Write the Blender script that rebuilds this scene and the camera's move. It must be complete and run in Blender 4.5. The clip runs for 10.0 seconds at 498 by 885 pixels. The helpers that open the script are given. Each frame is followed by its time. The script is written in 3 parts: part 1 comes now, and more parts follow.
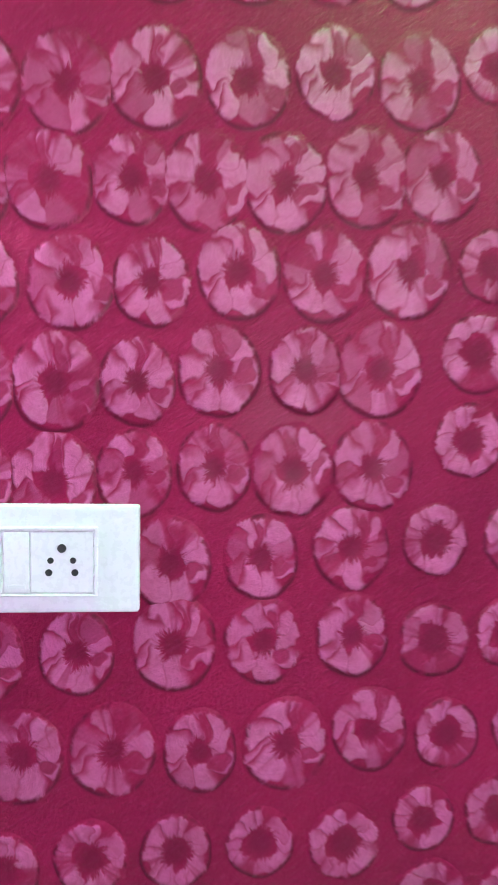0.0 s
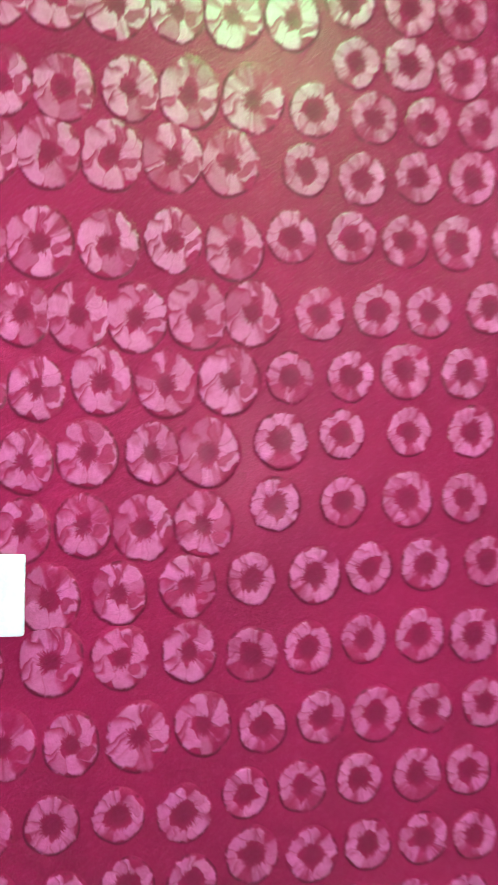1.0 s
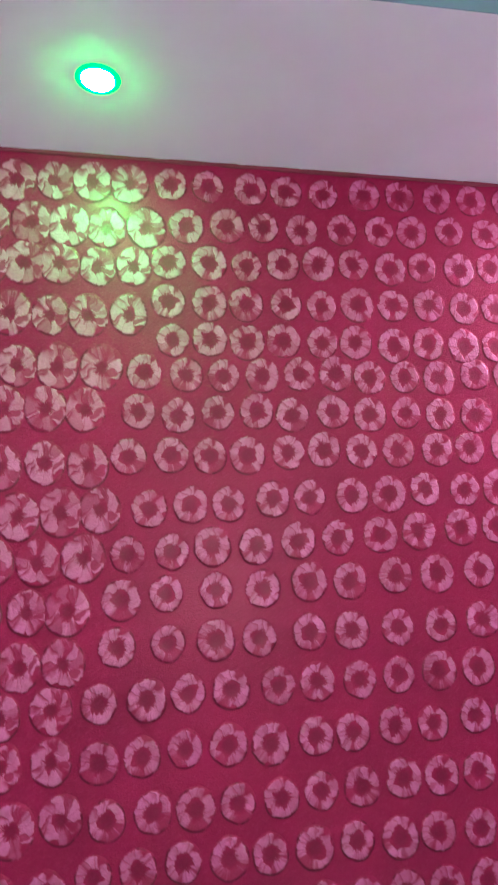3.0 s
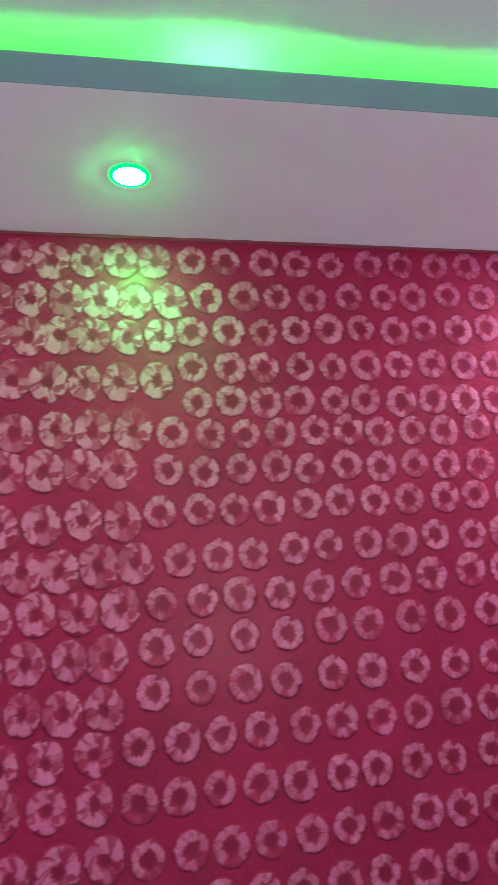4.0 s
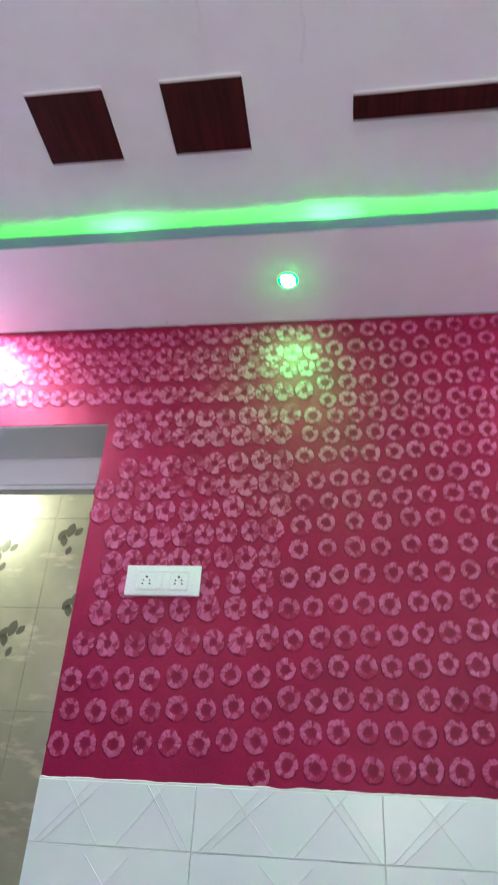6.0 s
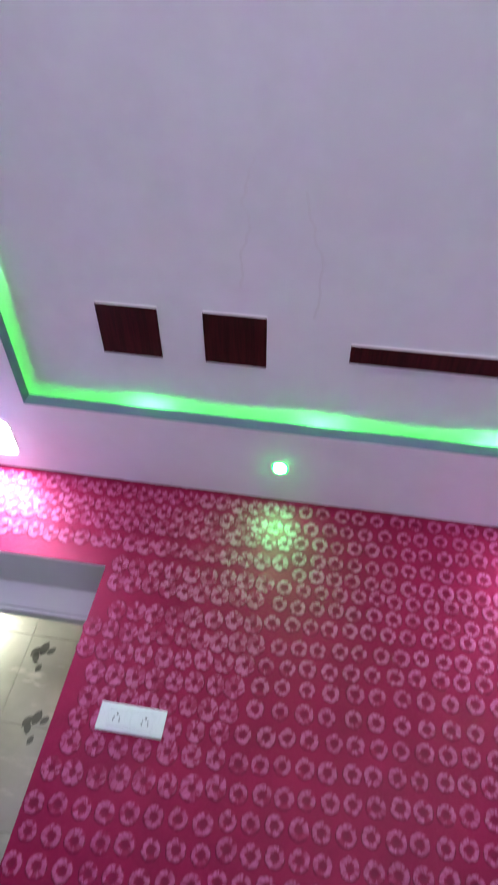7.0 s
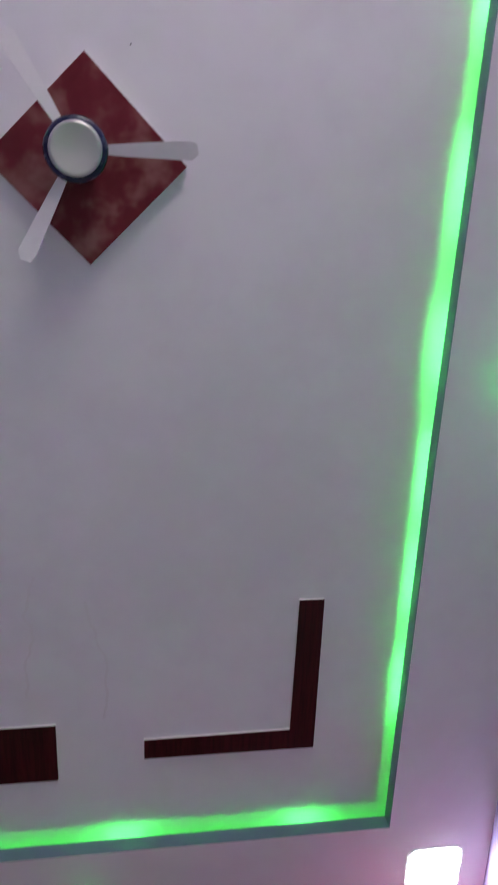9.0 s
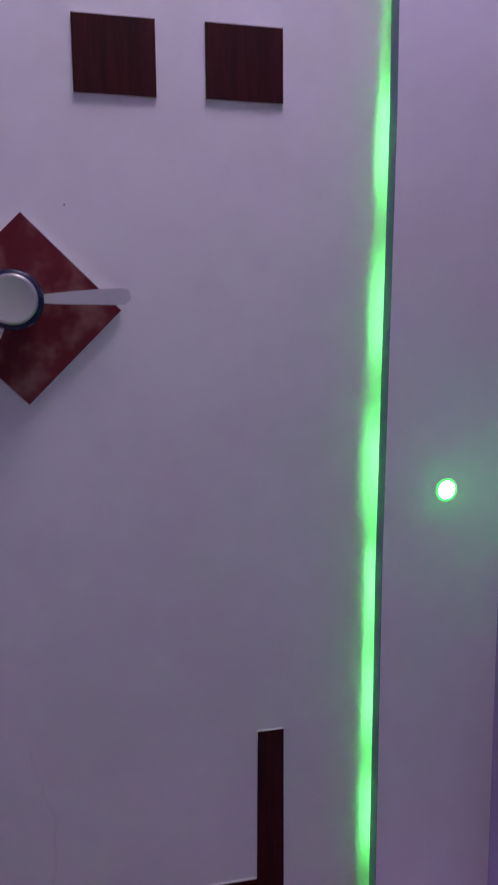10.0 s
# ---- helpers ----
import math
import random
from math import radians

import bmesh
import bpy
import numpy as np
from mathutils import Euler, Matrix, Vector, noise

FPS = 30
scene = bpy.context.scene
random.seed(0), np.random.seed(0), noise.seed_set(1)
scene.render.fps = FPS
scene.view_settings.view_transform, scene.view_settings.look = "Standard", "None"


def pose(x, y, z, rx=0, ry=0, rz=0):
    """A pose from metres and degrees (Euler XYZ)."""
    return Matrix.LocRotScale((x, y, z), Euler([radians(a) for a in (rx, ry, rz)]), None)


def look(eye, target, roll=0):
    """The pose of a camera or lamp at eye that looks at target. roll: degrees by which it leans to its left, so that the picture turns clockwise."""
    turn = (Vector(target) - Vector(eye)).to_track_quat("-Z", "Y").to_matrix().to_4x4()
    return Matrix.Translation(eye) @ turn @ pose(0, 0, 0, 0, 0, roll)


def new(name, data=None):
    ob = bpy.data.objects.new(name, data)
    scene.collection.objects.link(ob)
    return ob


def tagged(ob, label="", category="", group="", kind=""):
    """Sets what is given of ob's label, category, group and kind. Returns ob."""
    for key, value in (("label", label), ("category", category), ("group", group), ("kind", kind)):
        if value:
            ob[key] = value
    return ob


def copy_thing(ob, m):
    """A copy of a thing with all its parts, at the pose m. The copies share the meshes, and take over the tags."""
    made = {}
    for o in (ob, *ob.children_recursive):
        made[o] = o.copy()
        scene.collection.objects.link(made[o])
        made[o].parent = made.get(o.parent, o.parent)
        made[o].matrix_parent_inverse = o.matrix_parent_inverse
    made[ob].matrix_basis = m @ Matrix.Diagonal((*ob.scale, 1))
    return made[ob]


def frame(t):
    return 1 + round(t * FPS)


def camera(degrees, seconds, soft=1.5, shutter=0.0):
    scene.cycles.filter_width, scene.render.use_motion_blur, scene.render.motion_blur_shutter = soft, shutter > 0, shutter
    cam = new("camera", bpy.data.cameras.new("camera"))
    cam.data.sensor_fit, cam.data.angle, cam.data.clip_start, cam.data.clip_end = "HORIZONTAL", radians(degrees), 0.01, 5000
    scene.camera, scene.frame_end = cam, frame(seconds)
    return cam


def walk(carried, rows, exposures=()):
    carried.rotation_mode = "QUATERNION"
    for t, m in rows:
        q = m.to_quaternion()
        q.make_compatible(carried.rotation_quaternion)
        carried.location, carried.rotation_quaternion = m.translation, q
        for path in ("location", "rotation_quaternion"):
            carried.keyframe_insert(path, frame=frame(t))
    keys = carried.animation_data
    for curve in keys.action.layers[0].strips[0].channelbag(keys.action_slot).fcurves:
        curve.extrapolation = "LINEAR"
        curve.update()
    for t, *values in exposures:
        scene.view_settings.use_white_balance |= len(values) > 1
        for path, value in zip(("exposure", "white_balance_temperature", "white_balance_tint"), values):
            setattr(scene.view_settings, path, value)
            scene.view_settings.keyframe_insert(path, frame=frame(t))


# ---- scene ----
cam = camera(40.1, 10.0, shutter=0.5)
PATH = [
    (0, (0.046, -0.57, 1.688), (0.199, 1.419, 1.545), 1.0),
    (0.5, (0.095, -0.668, 1.709), (0.226, 1.324, 1.594), 1.3),
    (0.7, (0.119, -0.707, 1.723), (0.299, 1.283, 1.63), 1.4),
    (1, (0.13, -0.781, 1.736), (0.426, 1.197, 1.702), 1.2),
    (1.5, (0.128, -0.936, 1.761), (0.518, 1.026, 1.735), 1.2),
    (1.8, (0.127, -1.013, 1.79), (0.636, 0.921, 1.818), 2.6),
    (2, (0.128, -1.049, 1.8), (0.682, 0.87, 1.903), 2.4),
    (2.2, (0.156, -1.08, 1.811), (0.708, 0.835, 1.979), 2.7),
    (2.5, (0.234, -1.12, 1.812), (0.682, 0.817, 2.033), 1.6),
    (2.7, (0.319, -1.143, 1.808), (0.666, 0.81, 2.061), 1.2),
    (3.8, (0.329, -1.219, 1.792), (0.585, 0.711, 2.251), -1.8),
    (4, (0.272, -1.252, 1.814), (0.563, 0.679, 2.242), -2.0),
    (4.2, (0.242, -1.236, 1.703), (0.455, 0.678, 2.243), -1.3),
    (4.5, (0.278, -1.223, 1.453), (0.362, 0.635, 2.189), 1.8),
    (4.7, (0.299, -1.241, 1.273), (0.35, 0.534, 2.194), 2.4),
    (5, (0.299, -1.338, 1.121), (0.302, 0.362, 2.175), 4.4),
    (5.2, (0.308, -1.423, 1.069), (0.234, 0.287, 2.104), 6.0),
    (5.4, (0.377, -1.580, 1.124), (0.220, 0.234, 1.951), 2.5),
    (5.5, (0.394, -1.612, 1.053), (0.211, 0.141, 1.998), 1.5),
    (5.6, (0.389, -1.681, 1.042), (0.199, 0.082, 1.967), 0.0),
    (5.7, (0.417, -1.73, 1.009), (0.189, 0.024, 1.942), 0.7),
    (6.8, (0.397, -2.173, 0.777), (0.173, -0.663, 2.07), 11.0),
    (7, (0.417, -2.245, 0.822), (0.186, -0.756, 2.136), 12.5),
    (7.2, (0.417, -2.262, 0.765), (0.232, -0.903, 2.221), 11.2),
    (7.5, (0.428, -2.291, 0.727), (0.341, -1.109, 2.338), 7.6),
    (7.7, (0.43, -2.315, 0.714), (0.406, -1.267, 2.417), 3.6),
    (8, (0.462, -2.341, 0.704), (0.509, -1.475, 2.506), -2.4),
    (8.5, (0.486, -2.374, 0.697), (0.707, -1.648, 2.548), -15.8),
    (8.8, (0.486, -2.374, 0.685), (0.738, -1.745, 2.567), -20.9),
    (9, (0.486, -2.386, 0.682), (0.767, -1.813, 2.578), -25.3),
    (9.5, (0.512, -2.415, 0.67), (0.854, -2.015, 2.599), -42.4),
    (10, (0.538, -2.429, 0.657), (0.936, -2.178, 2.601), -59.1),
]
EXPOSURES = [(0.0, 0.76, 6300, 25), (0.5, 1.02, 6350, 20), (1.0, 1.20, 6400, 12), (1.5, 1.42, 6200, 15), (2.0, 1.04, 5500, 10), (2.5, 0.76, 6300, 2), (4.0, 0.32, 6900, -4), (4.5, 0.12, 7400, 6), (5.0, 0.20, 5900, 14),
             (5.5, 0.48, 7000, -6), (7.0, 0.14, 6100, 16), (7.5, 0.16, 6500, 0), (8.0, 0.05, 6700, 20), (8.5, 0.03, 6000, 22), (9.0, -0.60, 6600, 3), (9.5, -1.28, 6900, 28), (10.0, -1.24, 6000, 32)]
walk(cam, [(t, look(eye, target, roll)) for t, eye, target, roll in PATH], EXPOSURES)

# ---- measures of the room (pink wall at y = 0, floor at z = 0) ----
EAST, WEST, SOUTH = 1.705, -1.155, -6.60
SOFFIT, LIP_TOP, CEIL = 2.511, 2.562, 2.600
IN_E, IN_W, IN_N, IN_S = 1.314, -0.755, -0.404, -6.19
DOOR_X, DOOR_Z, THICK = -0.368, 2.097, 0.22
DADO = 1.026

# ---- world and light ----
world = bpy.data.worlds.new("sky")
world.use_nodes = True
sky = world.node_tree.nodes.new("ShaderNodeTexSky")
sky.sky_type, sky.sun_disc, sky.sun_elevation, sky.sun_rotation = "NISHITA", False, radians(40), radians(200)
world.node_tree.links.new(sky.outputs[0], world.node_tree.nodes["Background"].inputs[0])
world.node_tree.nodes["Background"].inputs[1].default_value = 0.1
scene.world = world

# unseen opening and area lamp, added to give the room soft light
OPENING_X, OPENING_Z = (0.52, 1.64), (0.70, 2.40)
fill_lamp = bpy.data.lights.new("added_window_fill", "AREA")
fill_lamp.shape, fill_lamp.size, fill_lamp.size_y, fill_lamp.energy, fill_lamp.color = "RECTANGLE", 1.08, 1.66, 105.0, (1.0, 0.90, 0.96)
fill_lamp.spread = radians(106)  # narrow beam aimed up, lighting the ceiling more than the pink wall
new("added_window_fill", fill_lamp).matrix_world = look((1.08, SOUTH - 0.02, 1.55), (0.85, SOUTH + 1.0, 2.66))
PANEL_GLOW, GREEN_GLOW, STRIP_GLOW = 120.0, 1080.0, 8.0


# ---- materials ----
class Nodes:
    """A node material under construction."""

    def __init__(self, name):
        self.mat = bpy.data.materials.new(name)
        self.mat.use_nodes = True
        self.tree = self.mat.node_tree
        self.bsdf = self.tree.nodes["Principled BSDF"]

    def node(self, kind, **sockets):
        n = self.tree.nodes.new("ShaderNode" + kind)
        for key, value in sockets.items():
            self.put(n.inputs[key.replace("_", " ")], value)
        return n

    def put(self, socket, value):
        if isinstance(value, bpy.types.NodeSocket):
            self.tree.links.new(value, socket)
        else:
            socket.default_value = value

    def math(self, op, a, b=0.0, c=0.0, clamp=False):
        n = self.tree.nodes.new("ShaderNodeMath")
        n.operation, n.use_clamp = op, clamp
        for socket, value in zip(n.inputs, (a, b, c)):
            self.put(socket, value)
        return n.outputs[0]

    def step(self, value, lo, hi, a=0.0, b=1.0):
        n = self.tree.nodes.new("ShaderNodeMapRange")
        n.interpolation_type = "SMOOTHSTEP"
        for socket, v in zip(n.inputs, (value, lo, hi, a, b)):
            self.put(socket, v)
        return n.outputs[0]

    def noise(self, vector, scale, detail=3.0, rough=0.55):
        n = self.node("TexNoise", Vector=vector, Scale=scale, Detail=detail, Roughness=rough)
        return n.outputs["Fac"]

    def mix(self, fac, a, b):
        n = self.tree.nodes.new("ShaderNodeMix")
        n.data_type = "RGBA"
        self.put(n.inputs[0], fac)
        self.put(n.inputs[6], a if isinstance(a, bpy.types.NodeSocket) else (*a, 1))
        self.put(n.inputs[7], b if isinstance(b, bpy.types.NodeSocket) else (*b, 1))
        return n.outputs[2]

    def place(self):
        return self.node("NewGeometry").outputs["Position"]

    def stretch(self, vector, scale, turn=(0, 0, 0)):
        n = self.node("Mapping", Vector=vector)
        n.inputs["Scale"].default_value = scale
        n.inputs["Rotation"].default_value = [radians(a) for a in turn]
        return n.outputs[0]

    def bump(self, height, distance, strength=1.0, after=None):
        n = self.node("Bump", Height=height, Distance=distance, Strength=strength)
        if after is not None:
            self.put(n.inputs["Normal"], after)
        return n.outputs[0]

    def gloss(self, mat):
        """A thin, fairly smooth varnish over the pearly paint."""
        self.bsdf.inputs["Coat Weight"].default_value = 0.09
        self.bsdf.inputs["Coat Roughness"].default_value = 0.24
        return mat

    def done(self, color=None, rough=None, normal=None, metal=None, spec=None, coat=None):
        for key, value in (("Base Color", color), ("Roughness", rough), ("Normal", normal), ("Metallic", metal), ("Specular IOR Level", spec), ("Coat Weight", coat)):
            if value is not None:
                if key == "Base Color" and isinstance(value, tuple) and len(value) == 3:
                    value = (*value, 1)
                self.put(self.bsdf.inputs[key], value)
        return self.mat


PINK, PINK_DEEP, PETAL, PETAL_DIM = (0.29, 0.0042, 0.050), (0.11, 0.0022, 0.020), (0.51, 0.118, 0.250), (0.34, 0.020, 0.092)


def pink_ground(n):
    """Brushed crimson paint: colour and the fine brush relief, the same under the stamped rings as between them."""
    p = n.place()
    blotch = n.noise(p, 6.0, 4.0)
    hair = n.noise(n.stretch(n.stretch(p, (1, 1, 1), (0, 38, 0)), (70, 70, 380)), 1.0, 4.0, 0.7)
    fine = n.noise(p, 320.0, 3.0)
    color = n.mix(n.step(n.math("ADD", n.math("MULTIPLY", blotch, 0.75), n.math("MULTIPLY", fine, 0.25)), 0.32, 0.68, 0.62, 1.0), PINK_DEEP, PINK)
    color = n.mix(n.step(hair, 0.48, 0.74, 0.0, 0.55), color, PETAL_DIM)
    return color, n.math("ADD", hair, n.math("MULTIPLY", fine, 0.5))


def pink_paint():
    n = Nodes("pink_paint")
    color, relief = pink_ground(n)
    return n.gloss(n.done(color, n.step(relief, 0.3, 1.1, 0.40, 0.50), n.bump(relief, 0.0018, 0.8), metal=0.50, spec=0.25))


def ring_paint(name, hole, gap, patch, count, notch):
    """Stamped ring of lighter pink strokes: sweeping petals, a dark middle, a broken side and a sunken rim with its
    shade painted in.
    """
    n = Nodes(name)
    ground, relief = pink_ground(n)
    uv = n.node("UVMap").outputs[0]
    seed = n.math("ADD", n.node("ObjectInfo").outputs["Random"], n.node("NewGeometry").outputs["Random Per Island"])
    sep = n.node("SeparateXYZ", Vector=uv)
    x, z = sep.outputs[0], sep.outputs[1]
    r = n.math("SQRT", n.math("ADD", n.math("MULTIPLY", x, x), n.math("MULTIPLY", z, z)))
    th = n.math("ARCTAN2", z, x)
    lift = n.math("MULTIPLY", seed, 61.7)

    def round_noise(twist, spread, scale, extra):
        a = n.math("ADD", th, n.math("MULTIPLY", r, twist))
        v = n.node("CombineXYZ", X=n.math("MULTIPLY", n.math("COSINE", a), spread), Y=n.math("MULTIPLY", n.math("SINE", a), spread), Z=n.math("ADD", n.math("MULTIPLY", r, extra), lift))
        return n.noise(v.outputs[0], scale, 3.0, 0.6)

    flat = n.node("CombineXYZ", X=x, Y=z, Z=lift)
    blob = n.noise(flat.outputs[0], 1.9, 2.0, 0.5)
    petal = round_noise(0.4, 1.0, 1.7, 0.7)
    stroke = round_noise(1.2, 1.0, 4.0, 2.2)
    broad = round_noise(0.0, 1.0, 0.9, 0.0)
    drift = n.node("TexNoise", Vector=flat.outputs[0], Scale=1.25, Detail=2.0, Roughness=0.5)
    push = n.node("SeparateXYZ", Vector=drift.outputs["Color"])
    px = n.math("ADD", x, n.math("MULTIPLY", n.math("SUBTRACT", push.outputs[0], 0.5), 0.95))
    pz = n.math("ADD", z, n.math("MULTIPLY", n.math("SUBTRACT", push.outputs[1], 0.5), 0.95))
    # overlapping crescents laid one over the next: each bright along its front edge, fading behind
    rng = random.Random(count)
    mid, half = (hole + 1.0) / 2, (1.08 - hole) / 2
    tones = None
    for k in range(count):
        phi = -1.2 + 2 * math.pi * k / count + rng.uniform(-0.30, 0.30)
        side = -1 if math.cos(phi) > 0.2 else 1
        wide = rng.uniform(0.27, 0.47)
        u = n.math("ADD", n.math("MULTIPLY", px, math.cos(phi)), n.math("MULTIPLY", pz, math.sin(phi)))
        v = n.math("SUBTRACT", n.math("MULTIPLY", pz, side * math.cos(phi)), n.math("MULTIPLY", px, side * math.sin(phi)))
        off = n.math("SUBTRACT", u, mid)
        v = n.math("ADD", v, n.math("MULTIPLY", n.math("MULTIPLY", off, off), rng.uniform(0.5, 1.3)))
        d = n.math("SQRT", n.math("ADD", n.math("POWER", n.math("MULTIPLY", off, 1 / half), 2.0), n.math("POWER", n.math("MULTIPLY", v, 1 / wide), 2.0)))
        white = n.tree.nodes.new("ShaderNodeTexWhiteNoise")
        white.noise_dimensions = "1D"
        n.put(white.inputs["W"], n.math("ADD", n.math("MULTIPLY", seed, 37.0), 5.3 * k))
        bright = n.step(white.outputs["Value"], 0.08, 0.45, 0.32 + 0.68 * patch, 1.0)
        shade = n.math("MULTIPLY", n.step(v, -0.95 * wide, -0.30 * wide, 0.02 + 0.85 * patch, 1.0), n.step(d, 0.78, 1.02, 1.0, 0.55))
        cover = n.step(d, 0.91, 1.06, 1.0, 0.0)
        laid = n.math("MULTIPLY", bright, shade)
        if tones is None:
            tones = n.math("MULTIPLY", cover, laid)
        else:
            tones = n.math("ADD", tones, n.math("MULTIPLY", cover, n.math("SUBTRACT", laid, tones)))
    wobble = n.math("MULTIPLY", n.math("SUBTRACT", petal, 0.5), 0.65)
    # feathered edges left by the bristles
    jag = n.math("SUBTRACT", round_noise(0.5, 1.0, 6.5, 0.9), 0.5)
    frayed = n.math("ADD", n.math("ADD", r, wobble), n.math("MULTIPLY", jag, 0.55))
    inner = n.step(frayed, hole * 0.78, hole + 0.10)
    outer = n.step(n.math("ADD", r, n.math("ADD", n.math("MULTIPLY", wobble, 0.35), n.math("MULTIPLY", jag, 0.22))), 0.86, 0.94, 1.0, 0.0)
    if notch:
        # the stamp's own flaws, met again in each print: a bare lens on one side and a bare slit at the top
        def bare(cx, cz, a, b, turn):
            c, s = math.cos(turn), math.sin(turn)
            dx, dz = n.math("SUBTRACT", px, cx), n.math("SUBTRACT", pz, cz)
            u = n.math("ADD", n.math("MULTIPLY", dx, c / a), n.math("MULTIPLY", dz, s / a))
            v = n.math("SUBTRACT", n.math("MULTIPLY", dz, c / b), n.math("MULTIPLY", dx, s / b))
            d = n.math("SQRT", n.math("ADD", n.math("MULTIPLY", u, u), n.math("MULTIPLY", v, v)))
            return n.step(d, 0.72, 1.02, notch, 0.0)

        lack = n.math("MAXIMUM", bare(0.54, -0.18, 0.30, 0.19, 0.35), bare(0.08, 0.52, 0.40, 0.14, 1.75))
        inner = n.math("MULTIPLY", inner, n.math("SUBTRACT", 1.0, lack))
    open_side = n.step(n.math("ADD", broad, n.math("MULTIPLY", z, gap)), 0.53, 0.67, 1.0, 0.10)
    # some prints took less paint than others
    load = n.tree.nodes.new("ShaderNodeTexWhiteNoise")
    load.noise_dimensions = "1D"
    n.put(load.inputs["W"], n.math("MULTIPLY", seed, 91.0))
    weak = n.step(load.outputs["Value"], 0.0, 0.7, 0.82, 1.0)
    mask = n.math("MULTIPLY", n.math("MULTIPLY", inner, outer), n.math("MULTIPLY", n.math("MULTIPLY", open_side, weak), tones))
    streaks = n.math("MULTIPLY", n.step(stroke, 0.34, 0.64, 0.86, 1.0), n.step(blob, 0.36, 0.60, 0.80, 1.0))
    color = n.mix(n.math("MULTIPLY", mask, streaks), ground, PETAL)
    # rim relief with its shade painted in, darker towards the bottom
    shaded_groove = n.math("MULTIPLY", n.math("MULTIPLY", n.step(r, 0.82, 0.93), n.step(r, 0.93, 1.0, 1.0, 0.0)), n.step(n.math("SUBTRACT", petal, n.math("MULTIPLY", z, 0.12)), 0.40, 0.62))
    core = n.step(r, hole * 0.4, hole + 0.12, 0.60, 0.0)
    color = n.mix(n.math("MULTIPLY", n.math("MAXIMUM", shaded_groove, core), 0.85, clamp=True), color, PINK_DEEP)
    height = n.math("ADD", n.math("MULTIPLY", mask, n.math("ADD", n.math("MULTIPLY", stroke, 1.4), 0.5)), n.math("MULTIPLY", shaded_groove, -0.7))
    normal = n.bump(height, 0.0014, 0.40, n.bump(relief, 0.0014, 0.6))
    return n.gloss(n.done(color, 0.5, normal, metal=0.35, spec=0.2))


def plaster(name, color, dark, rough=0.6, stain=0.35, bump=0.0006):
    """Hand-painted wall or ceiling: faint stains, roller marks and a slightly uneven face."""
    n = Nodes(name)
    p = n.place()
    big, mid, fine = n.noise(p, 1.3, 4.0), n.noise(p, 9.0, 4.0), n.noise(p, 140.0, 2.0)
    tone = n.math("ADD", n.math("MULTIPLY", big, 0.65), n.math("MULTIPLY", mid, 0.35))
    c = n.mix(n.step(tone, 0.36, 0.66, stain, 0.0), color, dark)
    height = n.math("ADD", n.math("MULTIPLY", fine, 0.4), n.math("MULTIPLY", mid, 3.0))
    return n.done(c, n.step(mid, 0.3, 0.7, rough - 0.06, rough + 0.06), n.bump(height, bump, 0.6))


def wood(name, color, dark, light, along=(2.5, 40, 40), rough=0.35, cloud=0.0):
    n = Nodes(name)
    p = n.node("TexCoord").outputs["Object"]
    grain = n.noise(n.stretch(p, along), 1.6, 6.0, 0.65)
    mottle = n.noise(p, 9.0, 3.0)
    c = n.mix(n.step(grain, 0.34, 0.66), dark, color)
    c = n.mix(n.step(grain, 0.60, 0.80, 0.0, 0.6), c, light)
    if cloud:
        c = n.mix(n.step(mottle, 0.42, 0.66, 0.0, cloud), c, light)
    return n.done(c, n.step(mottle, 0.3, 0.7, rough - 0.06, rough + 0.08), n.bump(grain, 0.0004, 0.4), spec=0.18)


def plain(name, color, rough=0.4, metal=0.0, vary=0.12, scale=40.0):
    n = Nodes(name)
    p = n.node("TexCoord").outputs["Object"]
    f = n.noise(p, scale, 4.0)
    c = n.mix(n.step(f, 0.3, 0.7, 0.0, vary), color, tuple(v * 0.7 for v in color))
    return n.done(c, n.step(f, 0.3, 0.7, rough - 0.04, rough + 0.05), n.bump(f, 0.0002, 0.25), metal=metal)


def glow(name, color, strength, base=(0.8, 0.8, 0.8)):
    n = Nodes(name)
    n.bsdf.inputs["Emission Color"].default_value = (*color, 1)
    n.bsdf.inputs["Emission Strength"].default_value = strength
    return n.done(base, 0.4)


def marble(name):
    """Pale yellow-green glazed tile with soft clouds and small dark flecks."""
    n = Nodes(name)
    p = n.place()
    cloud, vein = n.noise(p, 2.2, 5.0), n.noise(n.stretch(p, (3, 3, 9), (0, 30, 0)), 2.0, 6.0)
    c = n.mix(n.step(cloud, 0.3, 0.7), (0.52, 0.54, 0.44), (0.36, 0.38, 0.30))
    c = n.mix(n.step(vein, 0.56, 0.70, 0.0, 0.5), c, (0.74, 0.74, 0.62))
    return n.done(c, 0.2, n.bump(vein, 0.0003, 0.3), coat=0.2)


M_PINK = pink_paint()
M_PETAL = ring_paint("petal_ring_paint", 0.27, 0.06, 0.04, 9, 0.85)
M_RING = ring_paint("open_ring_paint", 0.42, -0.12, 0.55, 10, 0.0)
M_CEIL = plaster("ceiling_paint", (0.80, 0.78, 0.80), (0.62, 0.58, 0.60))
M_SOFFIT = plaster("soffit_paint", (0.82, 0.78, 0.82), (0.68, 0.63, 0.67))
M_LILAC = plaster("lilac_wall_paint", (0.46, 0.36, 0.62), (0.38, 0.29, 0.52), 0.5)
M_LIP = plaster("slate_blue_paint", (0.15, 0.23, 0.28), (0.11, 0.17, 0.21), 0.5, 0.6)
M_CRACK = plaster("filled_crack_paint", (0.755, 0.725, 0.737), (0.70, 0.665, 0.675))
